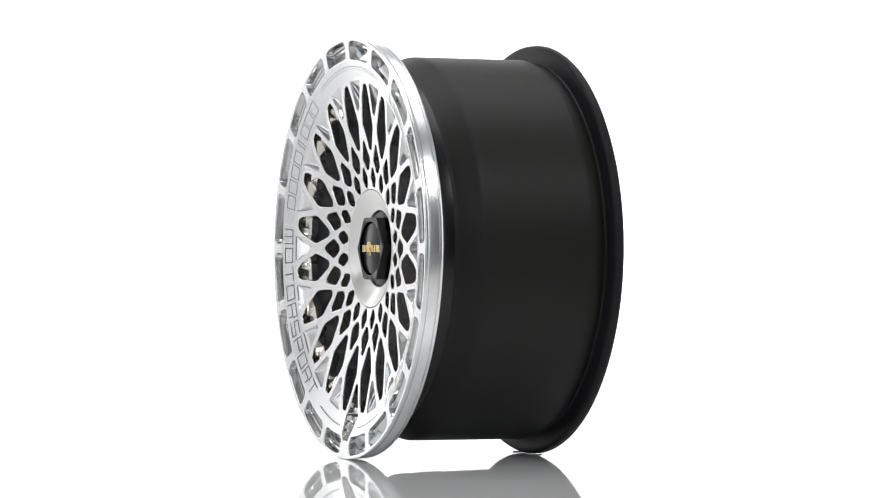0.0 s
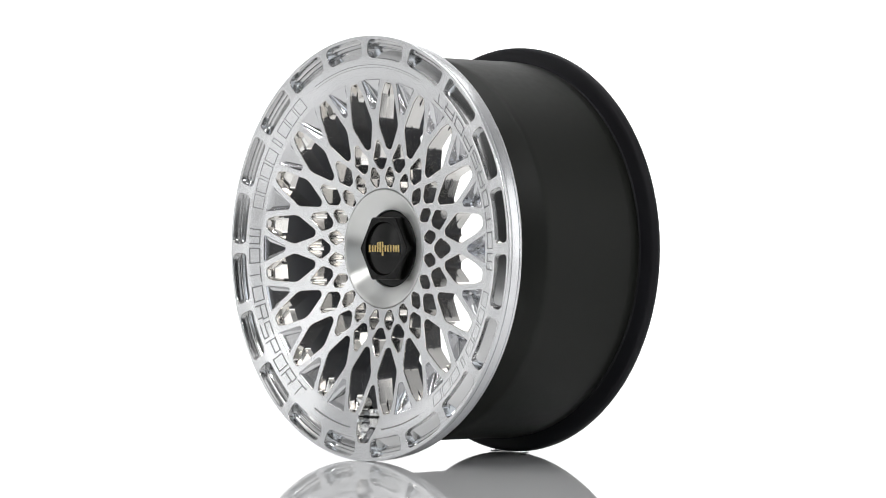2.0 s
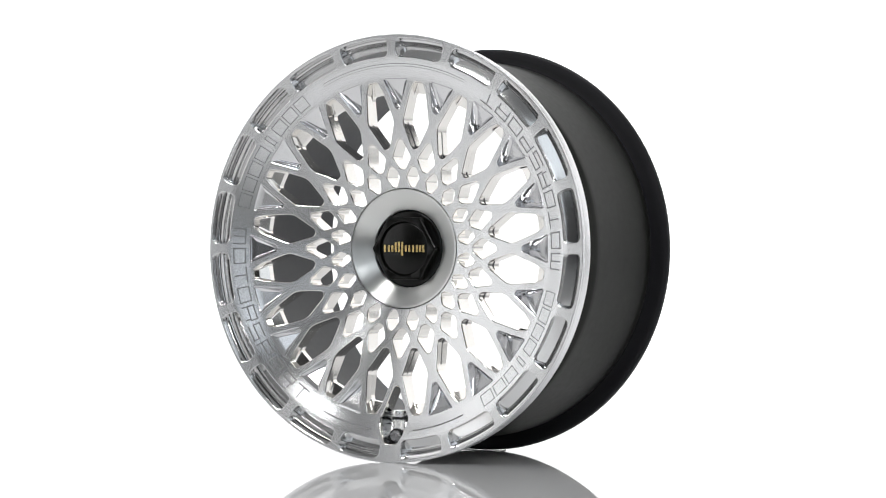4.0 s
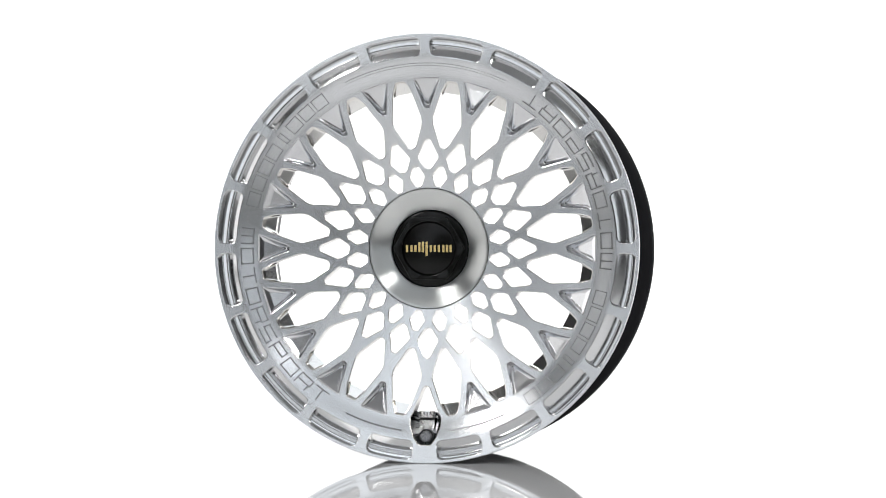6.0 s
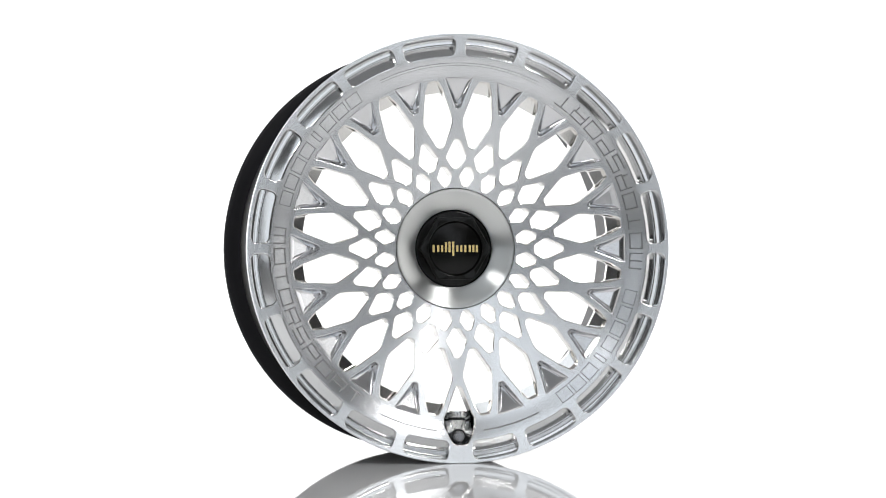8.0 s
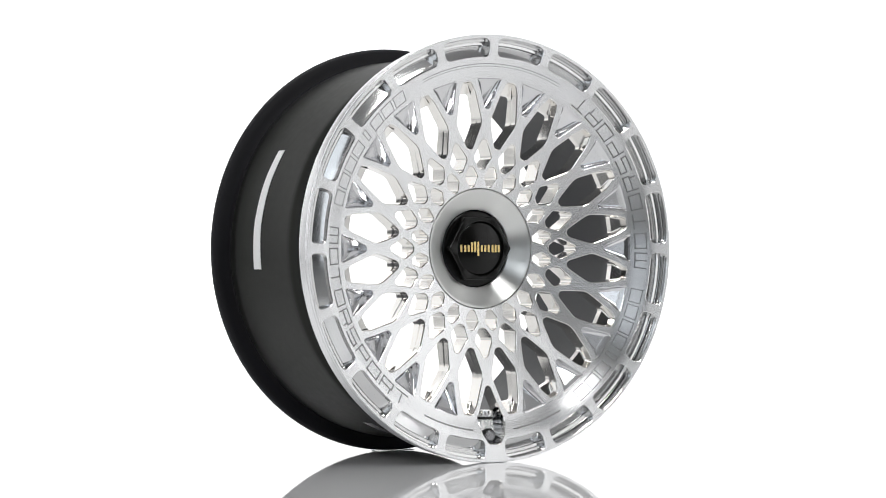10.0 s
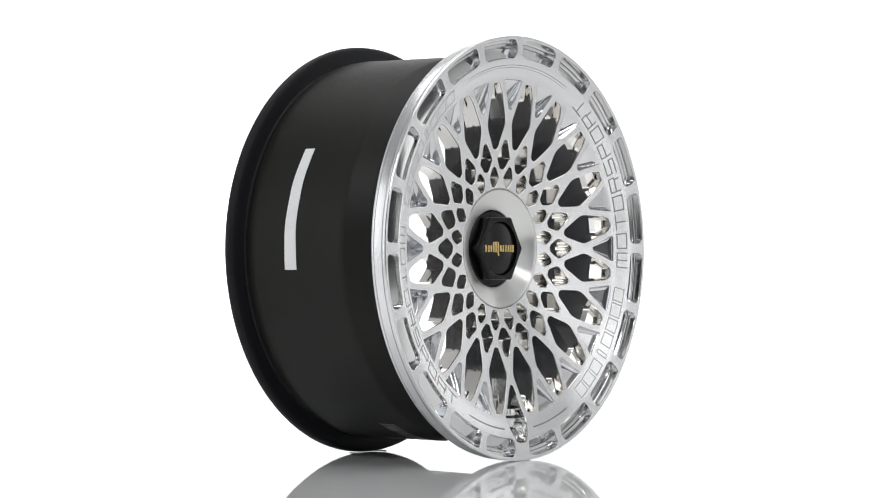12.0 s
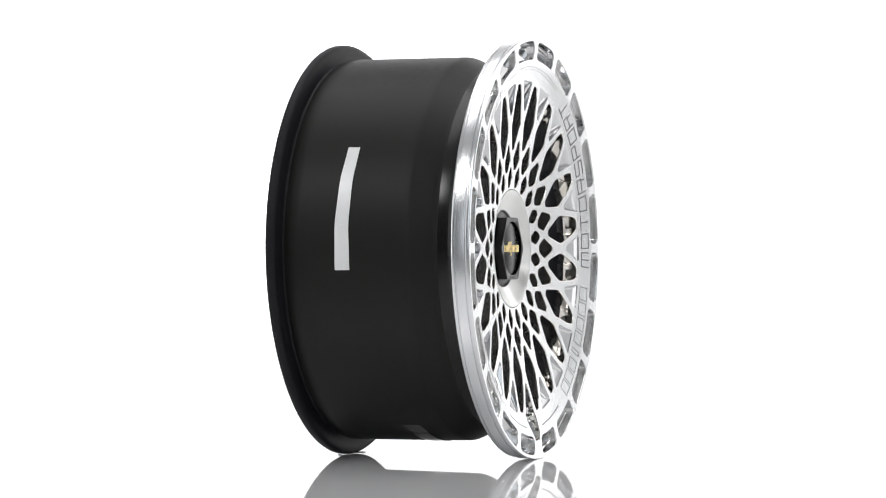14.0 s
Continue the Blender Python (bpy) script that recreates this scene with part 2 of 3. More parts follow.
def turned(poly, a):
    return [(x * cos(a) - y * sin(a), x * sin(a) + y * cos(a)) for x, y in poly]


pockets = []
for k in range(N):
    mid_a = STEP * (k + 0.5)
    if k == 15:
        lo, hi = POCKET_SHORT
    elif k == 14:
        lo, hi = -POCKET_SHORT[1], -POCKET_SHORT[0]
    else:
        lo, hi = -POCKET_HALF, POCKET_HALF
    pockets.append((turned(pocket_outline(lo, hi), mid_a), k))


def inside(points, poly):
    x, y = points[:, 0], points[:, 1]
    hit = np.zeros(len(points), bool)
    px, py = np.array([p[0] for p in poly]), np.array([p[1] for p in poly])
    qx, qy = np.roll(px, 1), np.roll(py, 1)
    for ax, ay, bx, by in zip(px, py, qx, qy):
        if ay != by:
            hit ^= ((ay > y) != (by > y)) & (x < (bx - ax) * (y - ay) / (by - ay) + ax)
    return hit


def sheet(r_in, r_out, holes, rings, n=240):
    """Triangles of the flat ring between two radii, with holes cut out."""
    pts, edges = [], []
    for poly in [[(r * cos(tau * i / n), r * sin(tau * i / n)) for i in range(n)] for r in (r_in, r_out)] + holes:
        base = len(pts)
        pts += [Vector(p) for p in poly]
        edges += [(base + i, base + (i + 1) % len(poly)) for i in range(len(poly))]
    fixed = np.array([p[:] for p in pts])
    extra = []
    for r in rings:
        extra += [(r * cos(tau * i / 160), r * sin(tau * i / 160)) for i in range(160)]
    if extra:
        extra = np.array(extra)
        keep = np.array([np.min(np.hypot(*(fixed - e).T)) > 0.0022 for e in extra])
        for poly in holes:
            keep &= ~inside(extra, poly)
        pts += [Vector(e) for e in extra[keep]]
    verts, _, faces, *_ = delaunay_2d_cdt(pts, edges, [], 0, 1e-7)
    v = np.array([p[:] for p in verts])
    mid = np.array([v[list(f)].mean(axis=0) for f in faces])
    rr = np.hypot(mid[:, 0], mid[:, 1])
    keep = (rr > r_in * cos(pi / n)) & (rr < r_out)
    for poly in holes:
        keep &= ~inside(mid, poly)
    return v, [f for f, ok in zip(faces, keep) if ok]


def face_mesh(name, v, faces, height, slope, toward):
    """A machined sheet on the wheel's face with true normals."""
    r = np.hypot(v[:, 0], v[:, 1])
    co = [(x, -height(q), y) for (x, y), q in zip(v, r)]
    me = bpy.data.meshes.new(name)
    fs = []
    for f in faces:
        a, b, c = (Vector(co[i]) for i in f)
        flip = ((b - a).cross(c - a).y > 0) == (toward > 0)
        fs.append(tuple(reversed(f)) if flip else tuple(f))
    me.from_pydata(co, [], fs)
    for p in me.polygons:
        p.use_smooth = True
    normals = []
    for (x, y), q in zip(v, r):
        s = slope(q)
        n = Vector((-s * x / q, -1, -s * y / q)) * toward
        normals.append(n.normalized()[:])
    me.normals_split_custom_set_from_vertices(normals)
    return me


EDGE = 0.0010


def wall_strip(verts, faces, rings):
    """Joins outlines of equal length, each given as 3D points."""
    base, n = len(verts), len(rings[0])
    for ring in rings:
        verts += ring
    for j in range(len(rings) - 1):
        for i in range(n):
            a, b = base + j * n + i, base + j * n + (i + 1) % n
            faces.append((a, b, b + n, a + n))


def at_front(poly, drop=0.0):
    return [(x, -(front(hypot(x, y)) - drop), y) for x, y in poly]


def at_depth(poly, depth):
    return [(x, -(front(hypot(x, y)) - depth(hypot(x, y))), y) for x, y in poly]


def build_wheel():
    wheel = tagged(new("alloy_wheel"), "polished aluminium mesh-spoke car wheel with deep black barrel", "wheel")
    # the wheel leans back a little on its smaller rear flange
    foot = Matrix.Translation((0, -0.1284, 0))
    hub_z = foot @ Matrix.Rotation(-0.0066, 4, "X") @ foot.inverted() @ Matrix.Translation((0, 0, WHEEL_R))

    def put(ob, a=0.0):
        ob.matrix_local = hub_z @ Matrix.Rotation(-a, 4, "Y")
        return ob

    # machined front sheet
    cut = [inset(p, -EDGE) for p in through_front + triangles + [valve_front] + [p for p, _ in pockets]]
    v, f = sheet(0.0746, 0.2604, cut, (0.105, 0.118, 0.136, 0.15, 0.165, 0.18, 0.195, 0.2095, 0.2125, 0.2165, 0.221, 0.2255, 0.2295, 0.2325))
    face = link_mesh("spoke_face", face_mesh("spoke_face", v, f, front, front_slope, 1), FACE, wheel,
                     "lathe-turned bright aluminium lattice face", None)
    put(face)

    # walls of the openings and the back of the lattice
    for outline_f, outline_w, outline_b, half in ((big_outline(0, BIG_FRONT), big_outline(0, BIG_WALL), big_outline(0, BIG_BACK), 0.5),
                                                  (mid_outline(0),) * 3 + (0.0,), (small_outline(0),) * 3 + (0.5,)):
        verts, faces = [], []
        wall_strip(verts, faces, [at_front(inset(outline_f, -EDGE)), at_front(inset(outline_f, -0.3 * EDGE), 0.3 * EDGE), at_front(outline_f, EDGE),
                                  at_front(outline_f, 1.35 * EDGE), at_front(outline_w, 0.0098), at_front(outline_w, 0.0105),
                                  at_front(outline_b, 0.0128), at_front(outline_b, 0.0134), at_depth(outline_b, thick)])
        reveal = mesh_of("window_reveal", verts, faces)
        for k in range(N):
            if k == 0:
                ob = link_mesh("window_reveal", reveal, POLISH, wheel, "mirror-polished side of a spoke opening", 40)
            else:
                ob = new("window_reveal", reveal)
                ob.parent = wheel
            put(ob, STEP * (k + half))
    verts, faces = [], []
    floor_d = lambda r: 0.0215
    wall_strip(verts, faces, [at_front(inset(valve_front, -EDGE)), at_front(valve_front, EDGE), at_depth(inset(valve_front, 0.0008), floor_d)])
    put(part("valve_recess", verts, faces, POLISH, wheel, "polished keyhole recess round the valve", 40))
    ring, rf = revolve([(0.0746, front(0.0746)), (0.0746, front(0.0746) - 0.03)], 240)
    put(part("hub_bore", ring, rf, MILLED, wheel))
    v, f = sheet(0.05, 0.2262, [p for p in through_back] + [rounded(kite(((0.168, 0.003), (0.2010, 0.0158)), DOWN), 0.004)],
                 (0.105, 0.136, 0.165, 0.195, 0.21))
    back = link_mesh("spoke_back", face_mesh("spoke_back", v, f, lambda r: front(r) - thick(r), lambda r: 0.1, -1), MATTE, wheel,
                     "black painted back of the lattice", None)
    put(back)

    # lip
    lip = [(0.2604, front(0.2604)), (0.2612, 0.1313), (0.2616, 0.1304), (0.2616, 0.1268), (0.2613, 0.1262), (0.2594, 0.1260), (0.2594, 0.1248),
           (0.2608, 0.1246), (0.2609, 0.1240), (0.2608, 0.1136), (0.2604, 0.1131), (0.2588, 0.1129), (0.2588, 0.1118), (0.2600, 0.1115),
           (0.2601, 0.1094), (0.2594, 0.1080), (0.2570, 0.1072), (0.2440, 0.1060), (0.2300, 0.1055), (0.2262, 0.1050), (0.2258, 0.0990)]
    put(part("outer_lip", *revolve(lip, 240), LIP, wheel, "bright turned aluminium outer lip", 30))

    # barrel
    seat = [(0.2262, 0.1060), (0.2267, 0.1025), (0.2276, 0.0996), (0.2280, 0.0975), (0.2276, 0.0954), (0.2266, 0.0934), (0.2262, 0.0910), (0.2262, 0.0790)]
    put(part("bead_seat", *revolve(seat, 192), SEAT, wheel, "glossy black bead seat behind the lip", 30))
    outer = [(0.2262, 0.0790), (0.2266, 0.0755), (0.2276, 0.0725), (0.2384, 0.0500), (0.2394, 0.0475), (0.2399, 0.0445), (0.2400, 0.0380),
             (0.2406, -0.0850), (0.2412, -0.0905), (0.2412, -0.0960), (0.2405, -0.1000), (0.2402, -0.1075), (0.2396, -0.1086), (0.2376, -0.1094), (0.2373, -0.1116)]
    inner = [(0.2352, -0.1255), (0.2350, -0.1180), (0.2345, -0.0700), (0.2340, 0.0200), (0.2315, 0.0470), (0.2225, 0.0690), (0.2205, 0.0760), (0.2205, 0.0900)]
    put(part("barrel", *revolve(outer, 192), BLACK, wheel, "satin black barrel", 30))
    put(part("inner_barrel", *revolve(inner, 192), INNER, wheel, "dark blue-black inside of the barrel", 30))
    flange = [(0.2373, -0.1114), (0.2388, -0.1136), (0.2428, -0.1146), (0.2490, -0.1151), (0.2550, -0.1156), (0.2578, -0.1168), (0.2593, -0.1190),
              (0.2597, -0.1215), (0.2597, -0.1245), (0.2585, -0.1266), (0.2560, -0.1278), (0.2440, -0.1275), (0.2352, -0.1254)]
    put(part("inner_flange", *revolve(flange, 192), FLANGE, wheel, "rounded black rear flange", 40))

    # pockets round the lip
    shared = {}
    for poly, k in pockets:
        kind = k if k in (14, 15) else 0
        if kind not in shared:
            flat = turned(poly, -STEP * (k + 0.5))
            pv, pf = [], []
            wall_strip(pv, pf, [at_front(inset(flat, -EDGE)), at_front(inset(flat, -0.3 * EDGE), 0.3 * EDGE), at_front(flat, EDGE), at_front(flat, 1.4 * EDGE), [(x, -0.1165, y) for x, y in inset(flat, 0.0011)],
                                [(x, -0.1137, y) for x, y in inset(flat, 0.0018)], [(x, -0.1125, y) for x, y in inset(flat, 0.0030)]])
            pf.append(tuple(range(len(pv) - len(flat), len(pv))))
            lo = min(atan2(y, x) for x, y in flat) - 0.004
            hi = max(atan2(y, x) for x, y in flat) + 0.004
            # stepped ledge along the inner side of the pocket
            prof = [(0.2325, 0.1122), (0.2325, 0.1236), (0.2345, 0.1230), (0.2400, 0.1208), (0.2470, 0.1176), (0.2475, 0.1166), (0.2481, 0.1166),
                    (0.2486, 0.1202), (0.2492, 0.1208), (0.2518, 0.1209), (0.2522, 0.1194), (0.2528, 0.1194), (0.2532, 0.1212), (0.2538, 0.1216),
                    (0.2585, 0.1218)]
            base = len(pv)
            m = 18
            for i in range(m + 1):
                a = lo + (hi - lo) * i / m
                pv += [(r * cos(a), -dep, r * sin(a)) for r, dep in prof]
            for i in range(m):
                for j in range(len(prof) - 1):
                    q = base + i * len(prof) + j
                    pf.append((q, q + 1, q + 1 + len(prof), q + len(prof)))
            pf.append(tuple(base + j for j in range(len(prof))))
            pf.append(tuple(base + m * len(prof) + j for j in range(len(prof))))
            me = mesh_of("lip_pocket", pv, pf)
            shared[kind] = me
            ob = link_mesh("lip_pocket", me, POCKET, wheel, "polished milled slot in the lip", 35)
        else:
            ob = new("lip_pocket", shared[kind])
            ob.parent = wheel
        put(ob, STEP * (k + 0.5))

    # triangular pockets between the spokes
    flat = triangle_outline(0.0)
    fall = lambda r: 0.0012 + 0.0145 * max(0.0, (0.210 - r) / 0.0380)
    tv, tf = [], []
    rims = [[(x, -(front(x) - min(EDGE, fall(x)) - (fall(x) - min(EDGE, fall(x))) * g), y) for x, y in inset(flat, by)]
            for by, g in ((0.0006, 0.34), (0.0016, 0.62), (0.0030, 0.84), (0.0044, 0.96), (0.0056, 1.0))]
    wall_strip(tv, tf, [at_front(inset(flat, -EDGE)), at_front(inset(flat, -0.3 * EDGE), 0.3 * EDGE), at_front(flat, EDGE), *rims])
    base = len(tv)
    tv += rims[-1]
    tf.append(tuple(range(base, base + len(flat))))
    tri = mesh_of("spoke_pocket", tv, tf)
    hv, hf = [], []
    r0, d0 = 0.1790, front(0.1790) - fall(0.1790)
    for rad, dd in ((0.0030, -0.001), (0.0027, 0.0007), (0.0018, 0.0007), (0.0016, -0.002)):
        hv += [(r0 + rad * cos(tau * i / 16), -(d0 + dd), rad * sin(tau * i / 16)) for i in range(16)]
    for j in range(3):
        for i in range(16):
            a, b = j * 16 + i, j * 16 + (i + 1) % 16
            hf.append((a, b, b + 16, a + 16))
    boss = mesh_of("drilled_boss", hv, hf)
    # Flat dark disc closing the boss; its colour is the hole's shade.
    core = mesh_of("drill_hole_shade", [(r0 + 0.0017 * cos(tau * i / 16), -(d0 + 0.0001), 0.0017 * sin(tau * i / 16)) for i in range(16)], [tuple(range(16))])
    first = True
    for k in range(N):
        if k == 15:
            continue
        for name, me, mat in (("spoke_pocket", tri, HOLLOW), ("drilled_boss", boss, POLISH), ("drill_hole_shade", core, HOLESHADE)):
            if first:
                ob = link_mesh(name, me, mat, wheel, "", 40)
            else:
                ob = new(name, me)
                ob.parent = wheel
            put(ob, STEP * k)
        first = False

    # hub cover and centre cap
    cover = [(0.0737, 0.085), (0.0737, 0.0966), (0.0731, 0.0976), (0.0718, 0.0974), (0.0690, 0.0957), (0.0640, 0.0928), (0.0580, 0.0897), (0.0520, 0.0871),
             (0.0482, 0.0853), (0.0482, 0.0780)]
    put(part("hub_cover", *revolve(cover, 160), HUB, wheel, "spun aluminium hub cover", 40))
    cap = part("centre_cap", *revolve([(0.0001, 0.0845), (0.0445, 0.0842), (0.0470, 0.0834), (0.0480, 0.0820), (0.0480, 0.0780)], 120), CAPBLACK, wheel,
               "gloss black hexagonal centre cap", 40)
    put(cap)
    corner = rounded([(0.0447 * cos(tau * i / 6), 0.0447 * sin(tau * i / 6)) for i in range(6)], 0.004, 4)
    corner = [(corner[i][0] + (corner[(i + 1) % len(corner)][0] - corner[i][0]) * j / n_, corner[i][1] + (corner[(i + 1) % len(corner)][1] - corner[i][1]) * j / n_)
              for i in range(len(corner)) for n_ in [9 if i % 5 == 4 else 1] for j in range(n_)]
    hv, hf = [], []
    disc = [(0.0335 * cos(atan2(y, x)), 0.0335 * sin(atan2(y, x))) for x, y in corner]
    wall_strip(hv, hf, [[(x, -0.081, y) for x, y in corner], [(x, -0.0962, y) for x, y in corner],
                        [(x * 0.975, -0.0974, y * 0.975) for x, y in corner], [(x * 1.03, -0.0978, y * 1.03) for x, y in disc],
                        [(x, -0.0974, y) for x, y in disc], [(x * 0.995, -0.0940, y * 0.995) for x, y in disc]])
    nut = part("hex_nut", hv, hf, CAPBLACK, cap, "", 25)
    emblem = part("emblem_disc", *revolve([(0.0001, 0.0955), (0.0310, 0.0953), (0.0322, 0.0947), (0.0334, 0.0938)], 96), CAPBLACK, cap, "smooth black emblem disc", 30)
    # the gold mark as plain upright bars
    for left, lo, hi in ((0.0, -4.5, 4.5), (5.6, -4.2, 4.2), (10.6, -4.2, 4.2), (15.4, -4.5, 8.0), (19.8, -4.5, 8.5), (24.4, -9.0, 8.5),
                         (29.6, -4.2, 4.2), (34.6, -4.2, 4.2), (39.6, -4.5, 4.5), (45.2, -4.5, 4.5), (49.7, -4.5, 4.5), (54.2, -4.5, 4.5)):
        x, w = -0.0285 + left / 1000, 0.0027
        out = rounded([(x, lo / 1000), (x + w, lo / 1000), (x + w, hi / 1000), (x, hi / 1000)], 0.0009, 3)
        bv, bf = [], []
        wall_strip(bv, bf, [[(p, -0.0950, q) for p, q in out], [(p, -0.0962, q) for p, q in out]])
        bf.append(tuple(range(len(out), 2 * len(out))))
        part("gold_bar", bv, bf, GOLD, cap, "raised gold bar", 30)

    # strokes of the square engraved letters: x from -1 to 1, y from foot to head
    STROKE = {"top": (-1, 1, 1, 1), "foot": (-1, 0, 1, 0), "middle": (-1, 0.45, 1, 0.45),
              "left": (-1, 0, -1, 1), "right": (1, 0, 1, 1), "stem": (0, 0, 0, 1),
              "left_upper": (-1, 0.45, -1, 1), "right_upper": (1, 0.45, 1, 1),
              "right_lower": (1, 0, 1, 0.45), "leg": (0.75, 0, 0.75, 0.45)}
    STROKES_OF = {"M": ("top", "left", "stem", "right"), "O": ("top", "foot", "left", "right"),
                  "T": ("top", "stem"), "R": ("top", "left", "right_upper", "middle", "leg"),
                  "S": ("top", "left_upper", "middle", "right_lower", "foot"),
                  "P": ("top", "left", "right_upper", "middle")}

    # engraved lines, bars and letters on the lip: flat strips coloured as shaded cuts
    def groove(r0, r1, a0, a1, name="engraved_line"):
        out = arc_box(r0, r1, a0, a1, 24)
        m = len(out)
        gv = [(p, -(front(hypot(p, q)) + 0.00015), q) for p, q in out]
        h = m // 2
        gf = [(i, i + 1, m - 2 - i, m - 1 - i) for i in range(h - 1)]
        part(name, gv, gf, CUTSHADE, face, "", None)

    def outline_box(a, half, r0, r1, w=0.0009):
        """A plain hollow bar in place of a letter."""
        groove(r0, r0 + w, a - half, a + half, "engraved_bar")
        groove(r1 - w, r1, a - half, a + half, "engraved_bar")
        groove(r0, r1, a - half, a - half + w / 0.22, "engraved_bar")
        groove(r0, r1, a + half - w / 0.22, a + half, "engraved_bar")

    groove(0.2256, 0.2262, radians(64), radians(116))
    groove(0.2228, 0.2232, radians(64), radians(116))
    groove(0.2225, 0.2243, radians(244), radians(262.5))
    groove(0.2225, 0.2243, radians(277.5), radians(296))

    for half_turn in (0.0, pi):
        a0, a1 = radians(-56.5), radians(-13.0)
        for i in range(8):
            a = a0 + (a1 - a0) * (i + 0.5) / 8 + half_turn
            outline_box(a, radians(0.8 if i == 3 else 2.3), 0.2140, 0.2290)
        a0, a1 = radians(-7.2), radians(57.0)
        word = "MOTORSPORT"
        for i, letter in enumerate(word):
            a = a0 + (a1 - a0) * (i + 0.5) / len(word) + half_turn
            lv, lf = [], []
            for k, key in enumerate(STROKES_OF[letter]):
                x0, y0, x1, y1 = STROKE[key]
                x0, x1 = x0 * 0.0093 - 0.0008, x1 * 0.0093 + 0.0008
                y0, y1 = y0 * 0.0138 - 0.0008, y1 * 0.0138 + 0.0008
                base = len(lv)
                for p in range(5):
                    for q in range(5):
                        r = 0.2285 - (y0 + (y1 - y0) * q / 4)
                        aa = a + (x0 + (x1 - x0) * p / 4) / 0.22
                        lv.append((r * cos(aa), -(front(r) + 0.00015 + 0.00002 * k), r * sin(aa)))
                for p in range(4):
                    for q in range(4):
                        n = base + p * 5 + q
                        lf.append((n, n + 1, n + 6, n + 5))
            part("letter", lv, lf, CUTSHADE, face, "", None)

    # valve in its slot
    seat_poly = rounded(kite(((0.2000, 0.0156), (0.2060, 0.0186), (0.2150, 0.0186), (0.2290, 0.0138), (0.2388, 0.0073)), pi * 1.5), 0.004)
    sv, sf = [], []
    wall_strip(sv, sf, [at_front(inset(seat_poly, by), dep) for by, dep in ((0.0, 0.0060), (0.0012, 0.0120), (0.0030, 0.0165), (0.0055, 0.0188), (0.0080, 0.0195))])
    sf.append(tuple(range(len(sv) - len(seat_poly), len(sv))))
    put(part("valve_seat", sv, sf, HOLLOW, wheel, "polished hollow behind the valve", 60))
    valve = part("valve_stem", *tube_down([(0.0096, 0.1985), (0.0103, 0.2005), (0.0098, 0.2058), (0.0088, 0.2068), (0.0088, 0.2094), (0.0096, 0.2104), (0.0092, 0.2170), (0.0070, 0.2240)], 0.1060, 20),
                 MILLED, wheel, "short metal tyre valve", 35)
    put(valve)
    part("rubber_ring", *tube_down([(0.0088, 0.2066), (0.0093, 0.2070), (0.0093, 0.2092), (0.0088, 0.2096)], 0.1060, 20), RUBBER, valve, "black rubber ring", 35)
    end = [(0.0001, 0.1195), (0.0052, 0.1195), (0.0066, 0.1182), (0.0072, 0.1160), (0.0072, 0.1020)]
    ev, ef = revolve(end, 24)
    part("valve_cap", [(x_, y_, z_ - 0.2295) for x_, y_, z_ in ev], ef, DARKCAP, valve, "round dark metal valve cap", 35)

    kv, kf = revolve([(0.0070, 0.1150), (0.0090, 0.1148), (0.0092, 0.1120), (0.0088, 0.1030)], 24)
    part("cap_ring", [(x_, y_, z_ - 0.2295) for x_, y_, z_ in kv], kf, RUBBER, valve, "black rubber ring", 35)

    # tape on the barrel
    def strip(name, a0, a1, d_lo, d_hi, mat, label, r=0.2403, lift=0.0006, n=24, bow=0.0):
        """d_lo, d_hi: both edges at the start and at the end."""
        sv_, sf_ = [], []
        for i in range(n + 1):
            f = i / n
            a = a0 + (a1 - a0) * f
            e0, e1 = d_lo[0] + (d_lo[1] - d_lo[0]) * f, d_hi[0] + (d_hi[1] - d_hi[0]) * f
            wob = 0.0003 * sin(f * 17.0) - bow * sin(pi * f)
            for rr, dd in ((r, e0 + wob), (r + lift, e0 + wob), (r + lift, e1 + wob), (r, e1 + wob)):
                sv_.append(spot(rr, a, dd))
        for i in range(n):
            for j in range(4):
                p, q = i * 4 + j, i * 4 + (j + 1) % 4
                sf_.append((p, q, q + 4, p + 4))
        sf_ += [(0, 1, 2, 3), (n * 4, n * 4 + 1, n * 4 + 2, n * 4 + 3)]
        return put(part(name, sv_, sf_, mat, wheel, label, 40))

    tape = strip("tape_strip", radians(149.6), radians(185.9), (-0.0395, -0.0455), (-0.0248, -0.0268), TAPE,
                 "strip of white tape with faint handwriting", bow=0.0022)
    random.seed(4)
    for i in range(11):
        a = radians(164 + i * 1.25 + random.uniform(-0.2, 0.2))
        f = (a - radians(150.3)) / radians(35.6)
        c = -0.0340 - 0.0035 * f
        h = random.uniform(0.0025, 0.0042)
        bar = strip("ink_bar", a, a + radians(random.uniform(0.2, 0.65)), (c - h, c - h), (c + h, c + h), INK, "", 0.2409, 0.0002, 2)
        bar.parent, bar.matrix_local = tape, Matrix.Identity(4)
    strip("clear_tape", radians(243.5), radians(268), (-0.009, -0.004), (0.0130, 0.0180), CLEARTAPE, "strip of clear tape under the barrel")
    return wheel


def tube_down(profile, d, n):
    """A turned shape along the wheel's downward radius, from (radius, r) pairs, d forward."""
    verts = [(rad * cos(tau * i / n), -d + rad * sin(tau * i / n), -r) for rad, r in profile for i in range(n)]
    faces = [(j * n + i, j * n + (i + 1) % n, (j + 1) * n + (i + 1) % n, (j + 1) * n + i) for j in range(len(profile) - 1) for i in range(n)]
    faces += [tuple(range(n)), tuple(range((len(profile) - 1) * n, len(profile) * n))]
    return verts, faces


wheel = build_wheel()


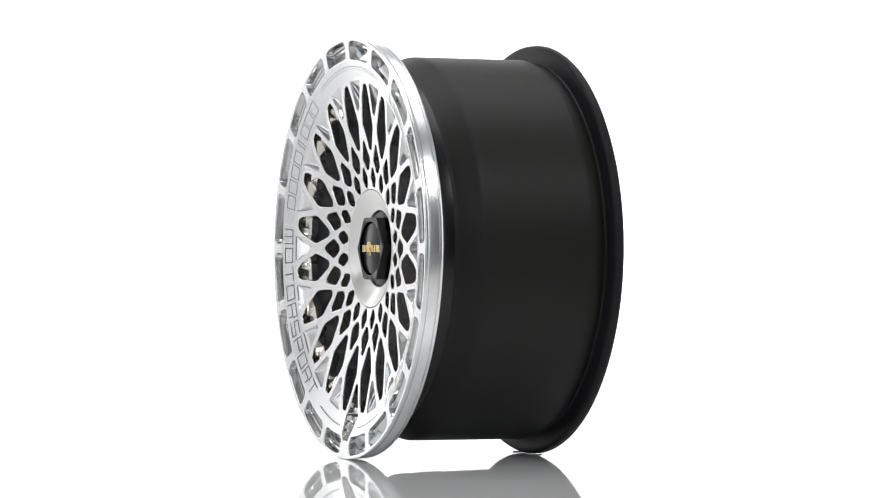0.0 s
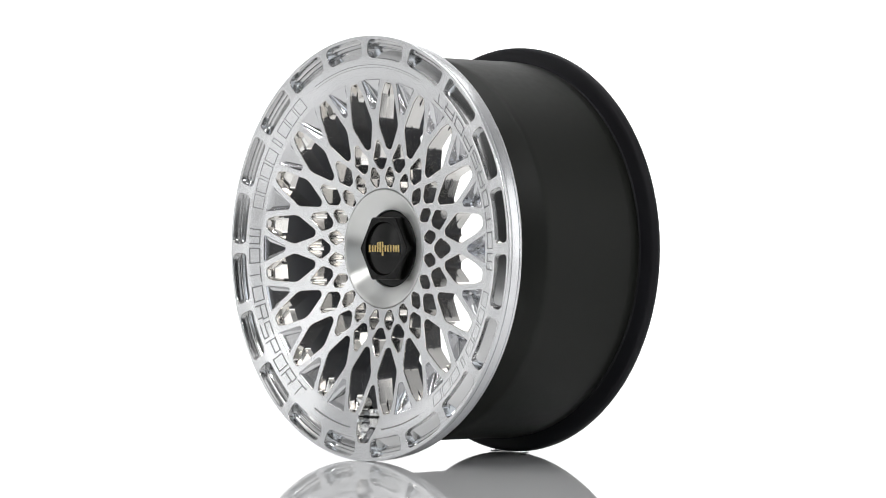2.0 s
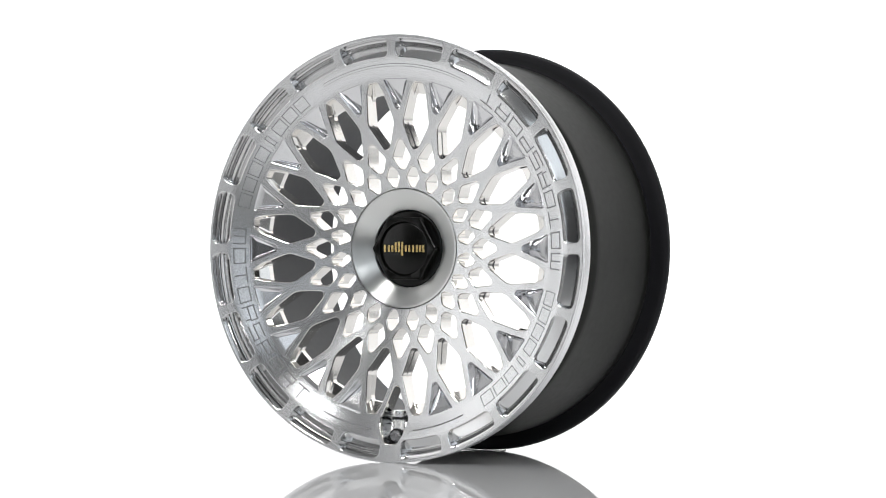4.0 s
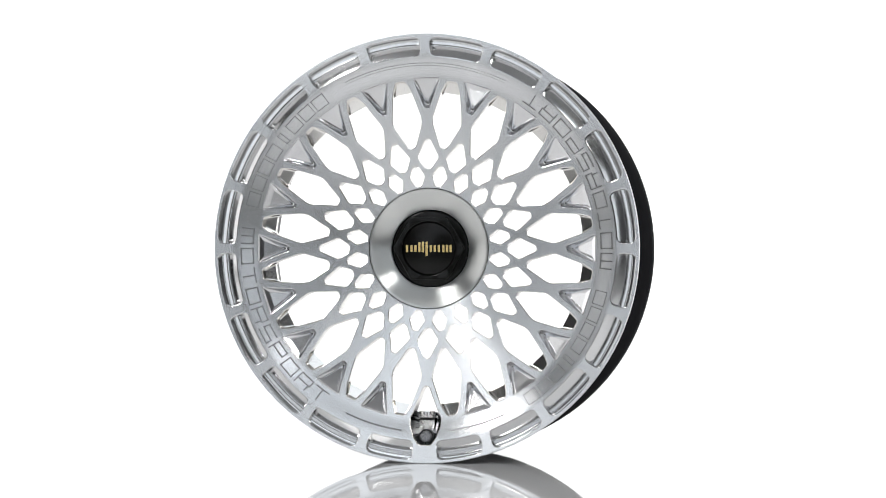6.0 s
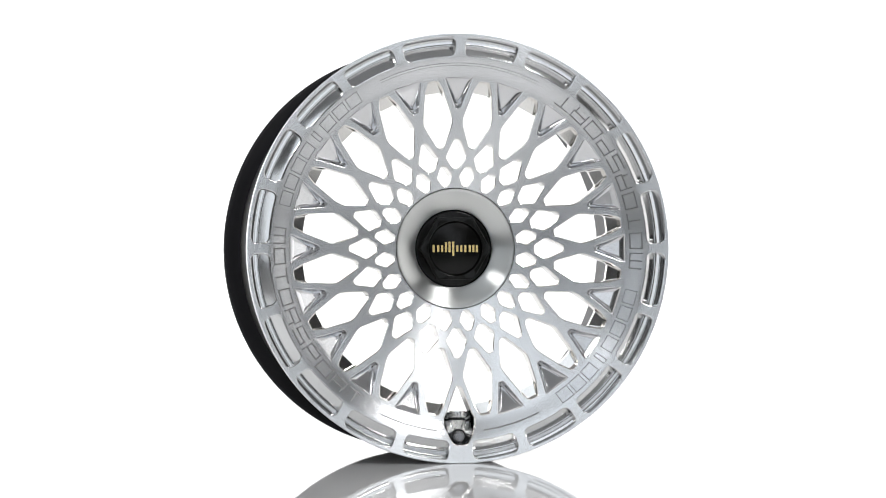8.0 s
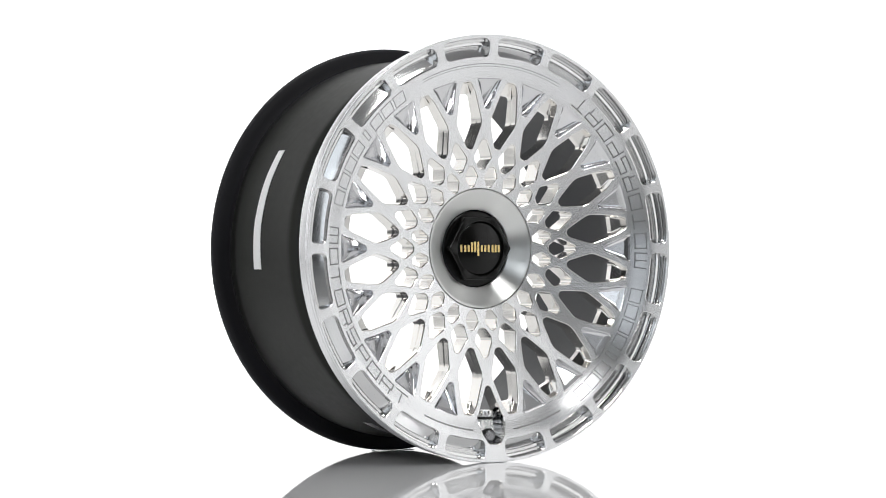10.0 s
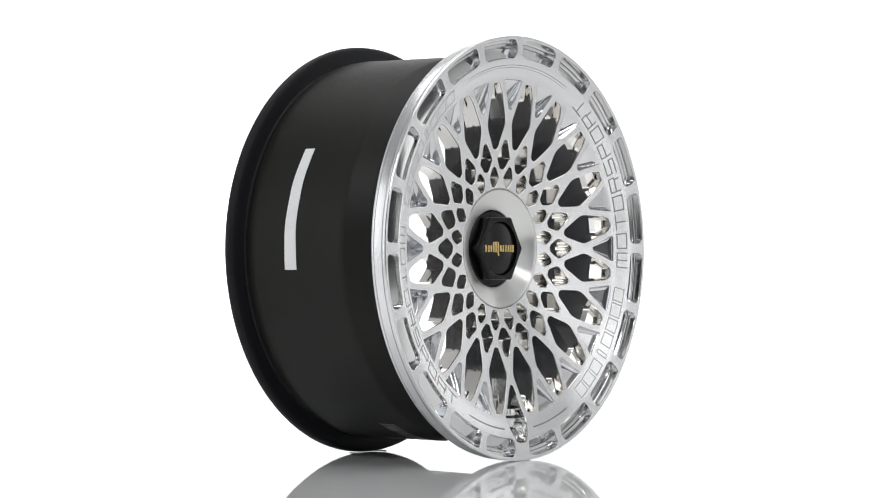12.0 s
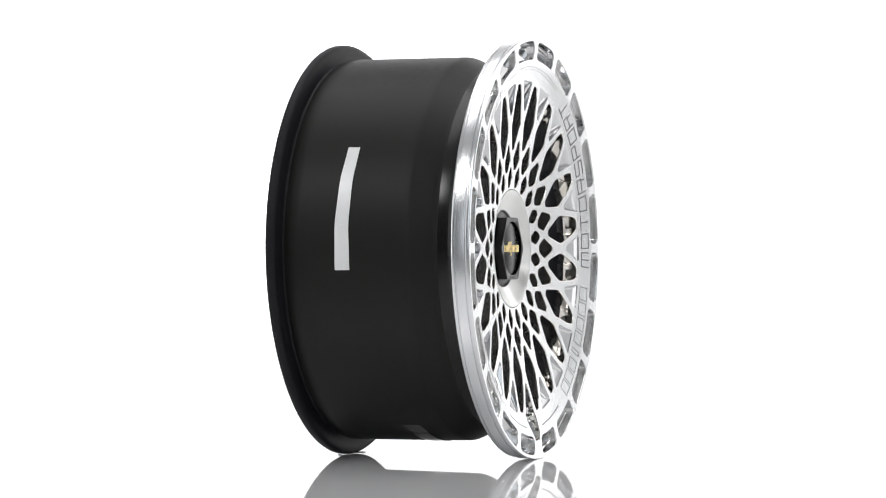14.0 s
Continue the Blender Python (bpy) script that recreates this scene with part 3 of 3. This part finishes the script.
# ---------------------------------------------------------------- small chocks under the rear flange
def build_chock(side):
    ob = new("wheel_chock")
    v, f = [], []
    x0, x1 = side * 0.015, side * 0.027
    z0, z1 = 0.0004, 0.0012
    prof = [(x0, 0.0), (x1, 0.0), (x1, z1), (x0, z0)]
    for y in (0.112, 0.128):
        v += [(x, y, z) for x, z in prof]
    f = [(0, 1, 2, 3), (4, 5, 6, 7)] + [(j, (j + 1) % 4, 4 + (j + 1) % 4, 4 + j) for j in range(4)]
    part("wedge", v, f, ACRYLIC, ob, "", None)
    return tagged(ob, "small clear acrylic wedge steadying the black rear flange", "chock", "chocks under the wheel")


chocks = [build_chock(-1), build_chock(1)]

TURN = ((0.0, -67.0), (1.0, -57.37), (2.0, -47.81), (3.0, -38.14), (4.0, -28.4), (5.0, -18.6), (6.0, -8.73), (7.0, 1.19), (8.0, 11.18),
        (9.0, 21.2), (10.0, 31.2), (11.0, 41.19), (12.0, 51.04), (13.0, 60.7), (14.0, 70.25))


def motions():
    for thing in (wheel, *chocks):
        walk(thing, [(t, pose(0, 0, 0, 0, 0, a)) for t, a in TURN])


motions()
